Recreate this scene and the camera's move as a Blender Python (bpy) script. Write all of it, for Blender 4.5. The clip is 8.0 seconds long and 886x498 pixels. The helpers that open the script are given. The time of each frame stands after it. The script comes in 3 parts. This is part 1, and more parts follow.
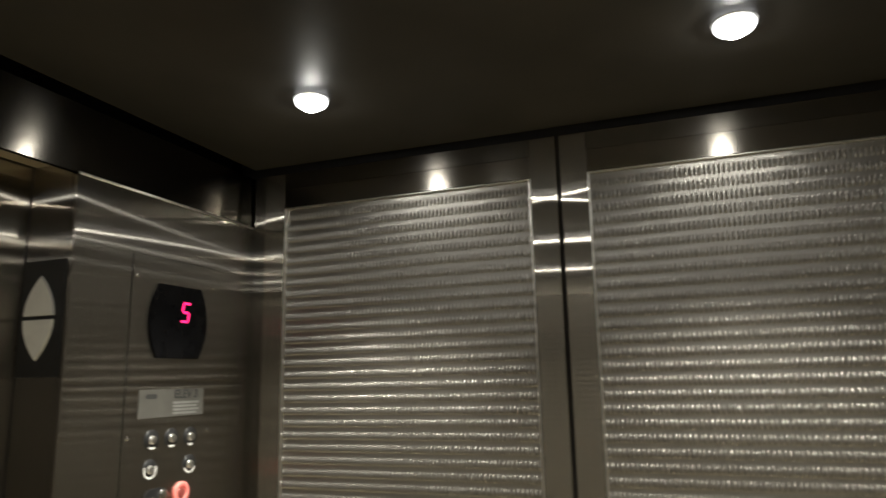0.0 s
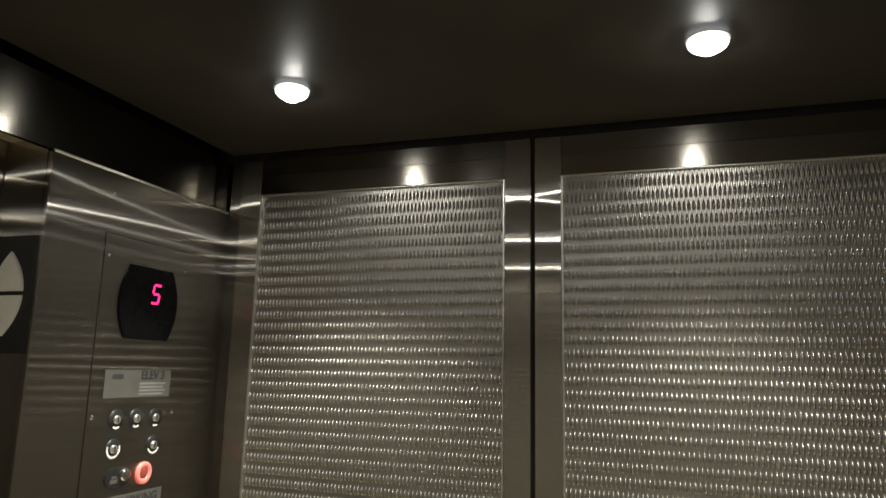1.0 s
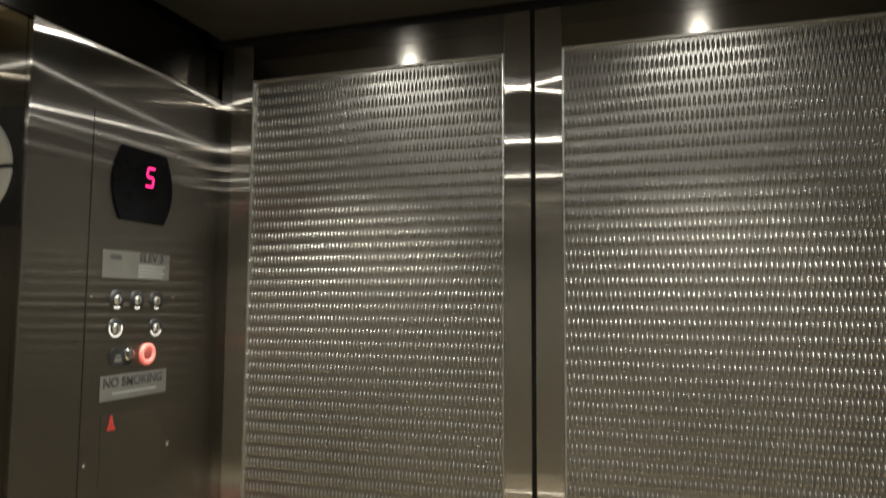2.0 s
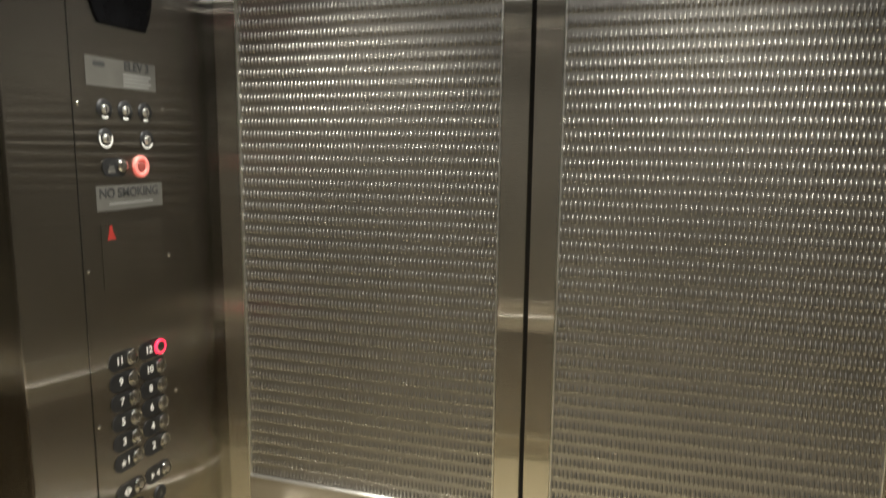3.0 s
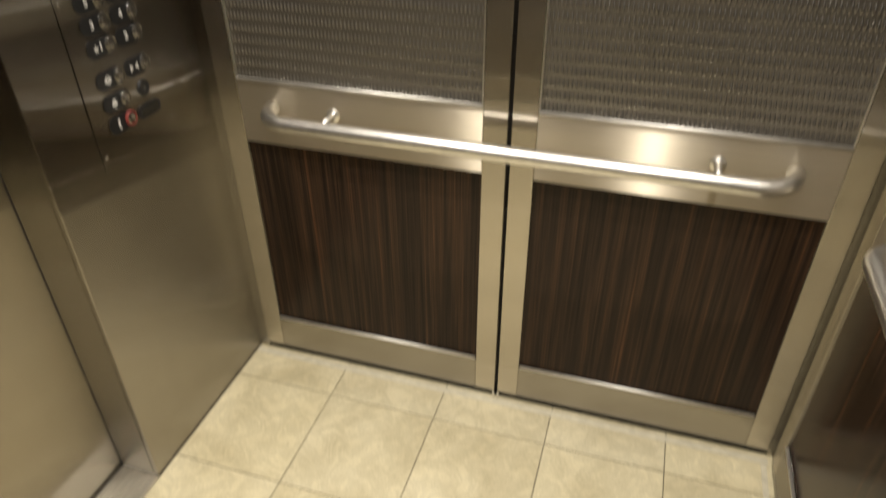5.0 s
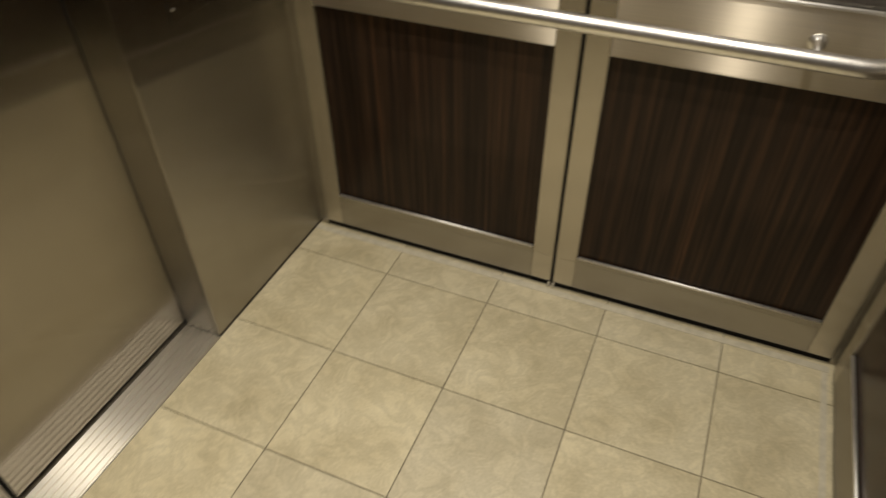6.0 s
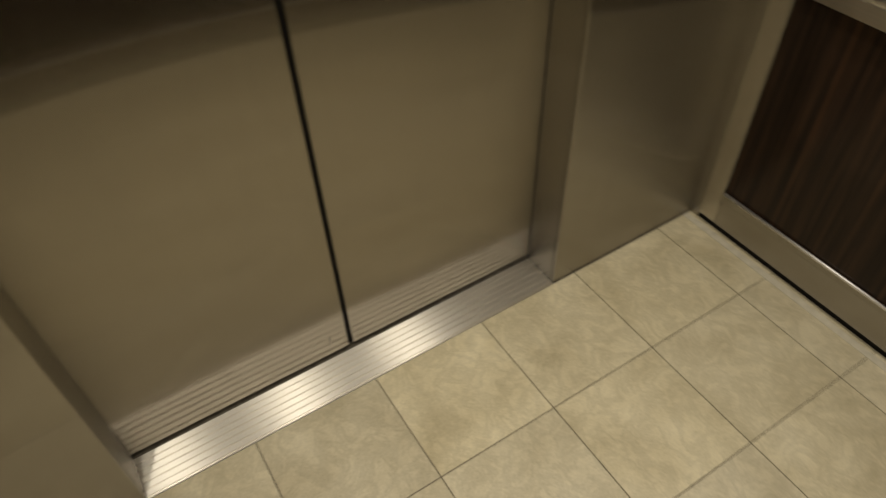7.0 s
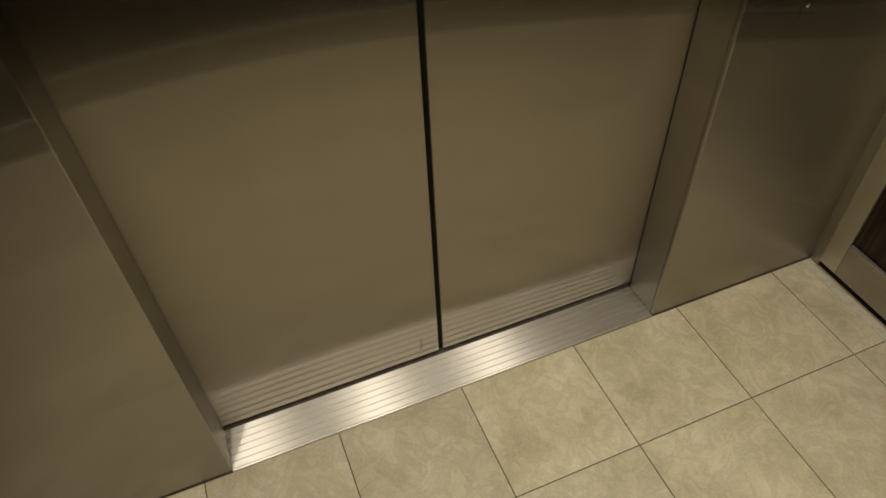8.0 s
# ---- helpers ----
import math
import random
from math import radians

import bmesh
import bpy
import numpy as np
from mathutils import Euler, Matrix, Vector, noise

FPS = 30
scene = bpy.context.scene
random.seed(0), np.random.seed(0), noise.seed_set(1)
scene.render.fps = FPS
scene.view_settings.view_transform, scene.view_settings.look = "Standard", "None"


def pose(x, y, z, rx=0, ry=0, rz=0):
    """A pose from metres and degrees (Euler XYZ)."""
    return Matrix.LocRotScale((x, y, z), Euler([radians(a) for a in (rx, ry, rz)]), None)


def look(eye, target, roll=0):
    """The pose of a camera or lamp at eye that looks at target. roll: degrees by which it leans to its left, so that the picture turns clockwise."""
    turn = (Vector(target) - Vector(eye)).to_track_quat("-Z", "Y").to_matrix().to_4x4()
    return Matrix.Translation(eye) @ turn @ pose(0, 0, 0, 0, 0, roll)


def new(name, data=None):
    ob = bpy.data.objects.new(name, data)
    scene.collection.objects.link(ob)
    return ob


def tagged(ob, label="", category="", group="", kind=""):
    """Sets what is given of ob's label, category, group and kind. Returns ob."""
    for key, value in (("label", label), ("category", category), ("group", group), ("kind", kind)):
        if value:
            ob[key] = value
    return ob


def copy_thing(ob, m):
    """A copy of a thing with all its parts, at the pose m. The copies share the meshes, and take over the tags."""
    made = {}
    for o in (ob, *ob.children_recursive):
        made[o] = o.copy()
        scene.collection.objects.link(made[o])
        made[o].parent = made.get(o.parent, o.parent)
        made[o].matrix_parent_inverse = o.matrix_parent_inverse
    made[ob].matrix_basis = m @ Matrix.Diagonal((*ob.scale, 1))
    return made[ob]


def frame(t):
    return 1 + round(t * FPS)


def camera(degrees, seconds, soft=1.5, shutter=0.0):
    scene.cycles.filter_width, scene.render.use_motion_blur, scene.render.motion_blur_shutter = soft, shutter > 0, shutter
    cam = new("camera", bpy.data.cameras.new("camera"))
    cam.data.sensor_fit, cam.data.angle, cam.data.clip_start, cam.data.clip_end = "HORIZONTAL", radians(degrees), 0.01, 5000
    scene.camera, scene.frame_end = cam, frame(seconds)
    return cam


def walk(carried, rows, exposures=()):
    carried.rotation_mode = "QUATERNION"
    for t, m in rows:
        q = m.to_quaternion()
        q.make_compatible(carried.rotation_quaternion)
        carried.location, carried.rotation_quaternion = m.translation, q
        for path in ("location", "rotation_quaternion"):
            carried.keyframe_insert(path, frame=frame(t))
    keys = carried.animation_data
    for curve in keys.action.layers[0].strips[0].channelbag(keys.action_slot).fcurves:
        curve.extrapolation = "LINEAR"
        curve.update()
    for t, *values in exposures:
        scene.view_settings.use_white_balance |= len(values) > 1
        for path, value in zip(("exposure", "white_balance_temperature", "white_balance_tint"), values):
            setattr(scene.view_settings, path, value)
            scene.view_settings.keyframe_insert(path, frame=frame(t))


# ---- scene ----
cam = camera(65.7, 8.0, shutter=0.5)
EXPOSURE = [(0.0, 0.35, 6000, 9), (1.0, 0.36, 5950, 8), (1.7, 0.4, 5900, 9), (3.0, 0.4, 5850, 10), (3.5, 0.43, 5800, 10), (4.0, 0.17, 5950, 13), (4.5, -0.06, 6100, 14), (5.2, -0.28, 6150, 15), (6.5, -1.28, 6350, 15), (8.0, -1.33, 6300, 15)]
PATH = [
    (0, (0.985, -1.355, 1.803), (0.306, 0.488, 2.178), -1.2),
    (0.1, (0.997, -1.358, 1.805), (0.342, 0.495, 2.176), -0.6),
    (0.2, (1.002, -1.365, 1.808), (0.362, 0.495, 2.172), -0.2),
    (0.3, (1.001, -1.37, 1.81), (0.374, 0.494, 2.169), 0.1),
    (0.5, (1.009, -1.372, 1.813), (0.377, 0.492, 2.169), 0.6),
    (1, (1.0, -1.373, 1.807), (0.384, 0.496, 2.158), 1.3),
    (1.5, (1.012, -1.357, 1.777), (0.377, 0.522, 2.038), 1.0),
    (1.7, (0.997, -1.346, 1.74), (0.375, 0.54, 1.978), 0.4),
    (3, (0.986, -1.333, 1.642), (0.391, 0.553, 1.346), 0.6),
    (3.5, (0.996, -1.324, 1.593), (0.399, 0.525, 1.118), -0.0),
    (4, (0.996, -1.323, 1.554), (0.416, 0.467, 0.876), -0.3),
    (4.5, (0.992, -1.322, 1.51), (0.45, 0.397, 0.642), -0.3),
    (5, (1.005, -1.328, 1.438), (0.515, 0.241, 0.3), -0.4),
    (5.2, (1.019, -1.333, 1.41), (0.534, 0.173, 0.187), -0.5),
    (6.3, (0.985, -1.354, 1.353), (0.233, -0.142, -0.049), -0.9),
    (6.5, (0.94, -1.331, 1.394), (0.01, -0.301, -0.047), -2.5),
    (7, (0.872, -1.353, 1.397), (-0.313, -0.652, -0.054), -2.3),
    (7.5, (0.843, -1.366, 1.41), (-0.424, -0.821, -0.039), -1.8),
    (8, (0.836, -1.375, 1.415), (-0.466, -0.897, -0.027), -2.8),
]
walk(cam, [(t, look(eye, target, roll)) for t, eye, target, roll in PATH],
     exposures=EXPOSURE)

# ---- world, lamps ----
world = bpy.data.worlds.new("world")
scene.world = world
world.use_nodes = True
world.node_tree.nodes["Background"].inputs[0].default_value = (0.0, 0.0, 0.0, 1)
world.node_tree.nodes["Background"].inputs[1].default_value = 0.0

CAB_X = 1.457          # depth of the cab, from door wall to rear wall
CAB_Y = -2.088         # width of the cab, from the rail wall to the wall behind the camera
CEIL = 2.312
LAMP_XY = [(x, y) for x in (0.356, 1.072) for y in (-0.328, -1.044, -1.760)]
for lx, ly in LAMP_XY:
    spot = bpy.data.lights.new("downlight_beam", "SPOT")
    spot.energy, spot.color = 71.0, (1.0, 0.92, 0.74)
    spot.spot_size, spot.spot_blend, spot.shadow_soft_size = radians(94), 1.0, 0.012
    beam = new("downlight_beam", spot)
    beam.matrix_world = Matrix.Translation((lx, ly, CEIL - 0.025))


# ---- materials ----
def material(name):
    m = bpy.data.materials.new(name)
    m.use_nodes = True
    m.node_tree.nodes.clear()
    return m, m.node_tree.nodes, m.node_tree.links


def node(nodes, kind, **values):
    n = nodes.new(kind)
    for key, value in values.items():
        n.inputs[key.replace("_", " ")].default_value = value
    return n


def mapped(nodes, links, scale, source="Object"):
    co = nodes.new("ShaderNodeTexCoord")
    mp = nodes.new("ShaderNodeMapping")
    mp.inputs["Scale"].default_value = scale
    links.new(co.outputs[source], mp.inputs["Vector"])
    return mp.outputs["Vector"]


def ramp(nodes, links, source, stops):
    r = nodes.new("ShaderNodeValToRGB")
    while len(r.color_ramp.elements) < len(stops):
        r.color_ramp.elements.new(0.5)
    for e, (at, c) in zip(r.color_ramp.elements, stops):
        e.position = at
        e.color = (*c, 1) if isinstance(c, tuple) else (c, c, c, 1)
    links.new(source, r.inputs["Fac"])
    return r.outputs["Color"]


def brushed(name, grain, rough=0.15, stretch=0.93, tint=(0.56, 0.53, 0.48), soft=0.015, haze=0.55, film_up=0.05):
    """Brushed stainless steel; grain: 'v' upright, 'x' or 'y' along that axis."""
    m, nodes, links = material(name)
    out = nodes.new("ShaderNodeOutputMaterial")
    axis = {"v": (0, 0, 1), "x": (1, 0, 0), "y": (0, 1, 0)}[grain]
    scale = {"v": (700, 700, 6), "x": (6, 700, 700), "y": (700, 6, 700)}[grain]
    fine = node(nodes, "ShaderNodeTexNoise", Scale=1.0, Detail=3.0, Roughness=0.6)
    links.new(mapped(nodes, links, scale), fine.inputs["Vector"])
    broad = node(nodes, "ShaderNodeTexNoise", Scale=3.1, Detail=4.0, Roughness=0.55)
    links.new(mapped(nodes, links, (1, 1, 1)), broad.inputs["Vector"])
    colour = nodes.new("ShaderNodeMix")
    colour.data_type = "RGBA"
    links.new(ramp(nodes, links, fine.outputs["Fac"], [(0.25, tuple(c * 0.86 for c in tint)), (0.75, tuple(min(1, c * 1.08) for c in tint))]), colour.inputs["A"])
    links.new(ramp(nodes, links, broad.outputs["Fac"], [(0.3, tuple(c * 0.88 for c in tint)), (0.7, tint)]), colour.inputs["B"])
    colour.inputs["Factor"].default_value = 0.5
    bump = node(nodes, "ShaderNodeBump", Strength=0.03, Distance=0.0005)
    links.new(fine.outputs["Fac"], bump.inputs["Height"])
    vec = nodes.new("ShaderNodeCombineXYZ")
    for i in range(3):
        vec.inputs[i].default_value = axis[i]
    g = node(nodes, "ShaderNodeBsdfAnisotropic", Anisotropy=stretch)
    g.distribution = "GGX"
    rg = nodes.new("ShaderNodeMapRange")
    rg.inputs["To Min"].default_value, rg.inputs["To Max"].default_value = rough * 0.88, rough * 1.12
    links.new(broad.outputs["Fac"], rg.inputs["Value"])
    links.new(rg.outputs["Result"], g.inputs["Roughness"])
    links.new(vec.outputs[0], g.inputs["Tangent"])
    links.new(bump.outputs[0], g.inputs["Normal"])
    links.new(colour.outputs["Result"], g.inputs["Color"])
    h = node(nodes, "ShaderNodeBsdfAnisotropic", Roughness=haze)
    links.new(colour.outputs["Result"], h.inputs["Color"])
    mix = nodes.new("ShaderNodeMixShader")
    smear = node(nodes, "ShaderNodeTexNoise", Scale=1.0, Detail=5.0, Roughness=0.6, Distortion=0.4)
    links.new(mapped(nodes, links, {"v": (7, 7, 2.2), "x": (2.2, 7, 7), "y": (7, 2.2, 7)}[grain]), smear.inputs["Vector"])
    film = nodes.new("ShaderNodeMapRange")
    film.inputs["From Min"].default_value, film.inputs["From Max"].default_value = 0.45, 0.75
    film.inputs["To Min"].default_value, film.inputs["To Max"].default_value = soft, soft + film_up
    links.new(smear.outputs["Fac"], film.inputs["Value"])
    links.new(film.outputs["Result"], mix.inputs[0])
    links.new(g.outputs[0], mix.inputs[1])
    links.new(h.outputs[0], mix.inputs[2])
    links.new(mix.outputs[0], out.inputs[0])
    return m


def plain(name, colour, rough=0.5, metal=0.0, vary=0.12, scale=40.0, emit=None, strength=0.0, spec=0.5):
    m, nodes, links = material(name)
    out = nodes.new("ShaderNodeOutputMaterial")
    b = node(nodes, "ShaderNodeBsdfPrincipled", Roughness=rough, Metallic=metal)
    b.inputs["Specular IOR Level"].default_value = spec
    n = node(nodes, "ShaderNodeTexNoise", Scale=scale, Detail=4.0)
    links.new(mapped(nodes, links, (1, 1, 1)), n.inputs["Vector"])
    links.new(ramp(nodes, links, n.outputs["Fac"], [(0.3, tuple(c * (1 - vary) for c in colour)), (0.7, tuple(min(1, c * (1 + vary)) for c in colour))]), b.inputs["Base Color"])
    if emit:
        b.inputs["Emission Color"].default_value = (*emit, 1)
        b.inputs["Emission Strength"].default_value = strength
    links.new(b.outputs[0], out.inputs[0])
    return m


def wood_material():
    """Macassar ebony laminate: upright dark streaks with orange-brown lines."""
    m, nodes, links = material("ebony_laminate")
    out = nodes.new("ShaderNodeOutputMaterial")
    b = node(nodes, "ShaderNodeBsdfPrincipled", Roughness=0.24)
    b.inputs["Specular IOR Level"].default_value = 0.2
    wide = node(nodes, "ShaderNodeTexNoise", Scale=1.0, Detail=5.0, Roughness=0.65, Distortion=0.25)
    links.new(mapped(nodes, links, (88, 88, 1.4)), wide.inputs["Vector"])
    fine = node(nodes, "ShaderNodeTexNoise", Scale=1.0, Detail=6.0, Roughness=0.7)
    links.new(mapped(nodes, links, (260, 260, 3.5)), fine.inputs["Vector"])
    a = ramp(nodes, links, wide.outputs["Fac"], [(0.30, (0.017, 0.011, 0.008)), (0.48, (0.034, 0.021, 0.014)), (0.61, (0.066, 0.036, 0.020)), (0.76, (0.150, 0.068, 0.032))])
    c = ramp(nodes, links, fine.outputs["Fac"], [(0.3, 0.45), (0.7, 1.35)])
    mul = nodes.new("ShaderNodeMix")
    mul.data_type, mul.blend_type = "RGBA", "MULTIPLY"
    mul.inputs["Factor"].default_value = 1.0
    links.new(a, mul.inputs["A"])
    links.new(c, mul.inputs["B"])
    links.new(mul.outputs["Result"], b.inputs["Base Color"])
    bump = node(nodes, "ShaderNodeBump", Strength=0.06, Distance=0.001)
    links.new(fine.outputs["Fac"], bump.inputs["Height"])
    links.new(bump.outputs[0], b.inputs["Normal"])
    links.new(b.outputs[0], out.inputs[0])
    return m


def tile_material():
    """Cream stone-look tile, each with its own cloudiness, faint veins and scuffs."""
    m, nodes, links = material("cream_tile")
    out = nodes.new("ShaderNodeOutputMaterial")
    b = node(nodes, "ShaderNodeBsdfPrincipled", Roughness=0.42)
    info = nodes.new("ShaderNodeObjectInfo")
    co = nodes.new("ShaderNodeTexCoord")
    shift = nodes.new("ShaderNodeVectorMath")
    shift.operation = "MULTIPLY_ADD"
    links.new(info.outputs["Random"], shift.inputs[0])
    shift.inputs[1].default_value = (37.0, 61.0, 13.0)
    links.new(co.outputs["Object"], shift.inputs[2])
    cloud = node(nodes, "ShaderNodeTexNoise", Scale=6.5, Detail=7.0, Roughness=0.6, Distortion=0.3)
    vein = node(nodes, "ShaderNodeTexNoise", Scale=15.0, Detail=8.0, Roughness=0.66, Distortion=0.9)
    speck = node(nodes, "ShaderNodeTexNoise", Scale=190.0, Detail=3.0)
    for n in (cloud, vein, speck):
        links.new(shift.outputs[0], n.inputs["Vector"])
    base = ramp(nodes, links, cloud.outputs["Fac"], [(0.28, (0.48, 0.418, 0.266)), (0.5, (0.60, 0.535, 0.36)), (0.72, (0.68, 0.615, 0.43))])
    dark = ramp(nodes, links, vein.outputs["Fac"], [(0.40, 1.0), (0.49, 0.86), (0.51, 0.86), (0.60, 1.0)])
    grit = ramp(nodes, links, speck.outputs["Fac"], [(0.25, 0.90), (0.6, 1.04)])
    tone = ramp(nodes, links, info.outputs["Random"], [(0.0, (0.90, 0.90, 0.91)), (1.0, (1.05, 1.04, 1.0))])
    last = base
    for other in (dark, grit, tone):
        mul = nodes.new("ShaderNodeMix")
        mul.data_type, mul.blend_type = "RGBA", "MULTIPLY"
        mul.inputs["Factor"].default_value = 1.0
        links.new(last, mul.inputs["A"])
        links.new(other, mul.inputs["B"])
        last = mul.outputs["Result"]
    links.new(last, b.inputs["Base Color"])
    rr = nodes.new("ShaderNodeMapRange")
    rr.inputs["To Min"].default_value, rr.inputs["To Max"].default_value = 0.30, 0.58
    links.new(cloud.outputs["Fac"], rr.inputs["Value"])
    links.new(rr.outputs["Result"], b.inputs["Roughness"])
    bump = node(nodes, "ShaderNodeBump", Strength=0.12, Distance=0.0015)
    links.new(vein.outputs["Fac"], bump.inputs["Height"])
    links.new(bump.outputs[0], b.inputs["Normal"])
    links.new(b.outputs[0], out.inputs[0])
    return m


STEEL_V = brushed("steel_upright_grain", "v", tint=(0.41, 0.385, 0.345))
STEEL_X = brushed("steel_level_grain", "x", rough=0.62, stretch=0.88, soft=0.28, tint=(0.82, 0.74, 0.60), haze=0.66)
STEEL_STILE = brushed("steel_stile", "v", tint=(0.60, 0.56, 0.49), soft=0.15, haze=0.5)
# Pale steel for thin added beads that draw the lamplit highlight along edges.
EDGE_STEEL = plain("edge_highlight_steel", (0.92, 0.90, 0.86), 0.50, 1.0, 0.08, 50)
# Steel tinted darker to hold the dim ceiling reflection above the top strips.
TOP_RAIL = brushed("steel_top_rail_shaded", "x", rough=0.25, stretch=0.5, tint=(0.24, 0.222, 0.195))
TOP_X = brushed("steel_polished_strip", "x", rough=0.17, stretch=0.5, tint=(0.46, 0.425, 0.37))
# Same polished steel as TOP_X, with the header's shade put into the tint.
TOP_Y = brushed("steel_polished_shaded", "y", rough=0.17, stretch=0.5, tint=(0.10, 0.092, 0.080))
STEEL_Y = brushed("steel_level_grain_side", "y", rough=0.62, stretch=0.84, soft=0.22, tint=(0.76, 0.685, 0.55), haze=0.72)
STEEL_DOOR = brushed("steel_door_skin", "v", rough=0.18, soft=0.05, tint=(0.44, 0.405, 0.345))
STEEL_EMB = brushed("steel_embossed", "v", rough=0.31, stretch=0.0, soft=0.38, tint=(0.37, 0.352, 0.325), film_up=0.02, haze=0.47)
RAIL_STEEL = plain("satin_rail_steel", (0.88, 0.86, 0.82), 0.33, 1.0, 0.06, 60)
BUTTON_STEEL = plain("button_steel", (0.40, 0.385, 0.36), 0.17, 1.0, 0.06, 90)
CHROME = plain("chrome", (0.66, 0.64, 0.61), 0.14, 1.0, 0.04, 90)
SILL_MAT = brushed("extruded_aluminium", "y", rough=0.40, stretch=0.7, tint=(0.95, 0.90, 0.80), soft=0.22)
WOOD = wood_material()
TILE = tile_material()
GROUT = plain("dark_grout", (0.10, 0.085, 0.06), 0.9, 0.0, 0.35, 55)
CEIL_MAT = plain("dark_bronze_ceiling", (0.034, 0.031, 0.027), 0.45, 0.0, 0.2, 5, spec=0.2)
DARK = plain("black_void", (0.012, 0.011, 0.010), 0.8, 0.0, 0.3, 20)
RUBBER = plain("black_rubber", (0.008, 0.0075, 0.007), 0.7, 0.0, 0.3, 60, spec=0.15)
BLACK_GLOSS = plain("black_acrylic", (0.006, 0.006, 0.007), 0.2, 0.0, 0.2, 30, spec=0.12)
BLACK_PLATE = plain("black_button_plate", (0.016, 0.016, 0.017), 0.38, 0.0, 0.2, 80)
LENS = plain("milky_lens", (0.70, 0.69, 0.66), 0.28, 0.0, 0.05, 50)
WHITE_INK = plain("white_ink", (0.78, 0.77, 0.74), 0.5, 0.0, 0.05, 90)
BLACK_INK = plain("black_ink", (0.03, 0.03, 0.03), 0.6, 0.0, 0.2, 90)
LABEL = plain("grey_label", (0.092, 0.088, 0.079), 0.5, 0.0, 0.10, 30)
LABEL_LIGHT = plain("pale_label", (0.60, 0.59, 0.56), 0.5, 0.0, 0.08, 30)
SMOKED = plain("smoked_window", (0.020, 0.019, 0.016), 0.25, 0.0, 0.2, 20)
SHADED = brushed("smoked_steel_window", "v", rough=0.2, stretch=0.8, tint=(0.40, 0.375, 0.335))
RED_GLOW = plain("red_display_light", (0.5, 0.02, 0.08), 0.4, 0.0, 0.05, 30, (1.0, 0.03, 0.06), 1.8)
DIGIT_GLOW = plain("red_digit_light", (0.4, 0.02, 0.08), 0.4, 0.0, 0.05, 30, (1.0, 0.015, 0.13), 2.6)
RED_RING = plain("red_ring_light", (0.70, 0.28, 0.24), 0.35, 0.0, 0.05, 30, (1.0, 0.07, 0.06), 0.32)
RED_DIM = plain("dim_red_light", (0.26, 0.06, 0.05), 0.35, 0.0, 0.05, 30, (1.0, 0.05, 0.03), 0.025)
LAMP_GLOW = plain("lamp_glow", (0.9, 0.9, 0.9), 0.4, 0.0, 0.02, 30, (1.0, 0.96, 0.90), 4.0)
BULB_GLOW = plain("bulb_glow", (0.9, 0.9, 0.9), 0.4, 0.0, 0.02, 30, (1.0, 0.93, 0.78), 600.0)


# ---- mesh helpers ----
def box(bm, x0, x1, y0, y1, z0, z1, bevel=0.0):
    made = bmesh.ops.create_cube(bm, size=1.0)["verts"]
    for v in made:
        v.co = Vector(((x0 + x1) / 2 + v.co.x * (x1 - x0), (y0 + y1) / 2 + v.co.y * (y1 - y0), (z0 + z1) / 2 + v.co.z * (z1 - z0)))
    if bevel:
        edges = list({e for v in made for e in v.link_edges})
        bmesh.ops.bevel(bm, geom=edges, offset=bevel, segments=2, affect="EDGES", profile=0.6)
    return bm


def boxed(*dims, bevel=0.0):
    return box(bmesh.new(), *dims, bevel=bevel)


def prism(outline, depth, bevel=0.0):
    """A flat outline (u, v) raised by depth along +w."""
    bm = bmesh.new()
    low = [bm.verts.new((u, v, 0)) for u, v in outline]
    high = [bm.verts.new((u, v, depth)) for u, v in outline]
    n = len(outline)
    top = bm.faces.new(high)
    bm.faces.new(low[::-1])
    for i in range(n):
        bm.faces.new((low[i], low[(i + 1) % n], high[(i + 1) % n], high[i]))
    bmesh.ops.recalc_face_normals(bm, faces=bm.faces)
    if bevel:
        bmesh.ops.bevel(bm, geom=list(top.edges), offset=bevel, segments=2, affect="EDGES")
    return bm


def lathe(profile, steps=28):
    """Turned shape about +w from (radius, height) pairs."""
    bm = bmesh.new()
    rings = []
    for r, h in profile:
        if r < 1e-6:
            rings.append([bm.verts.new((0, 0, h))])
        else:
            rings.append([bm.verts.new((r * math.cos(2 * math.pi * i / steps), r * math.sin(2 * math.pi * i / steps), h)) for i in range(steps)])
    for a, b in zip(rings, rings[1:]):
        for i in range(steps):
            j = (i + 1) % steps
            face = [a[i % len(a)], a[j % len(a)], b[j % len(b)], b[i % len(b)]]
            face = list(dict.fromkeys(face))
            if len(face) > 2:
                bm.faces.new(face)
    bmesh.ops.recalc_face_normals(bm, faces=bm.faces)
    for f in bm.faces:
        f.smooth = True
    return bm


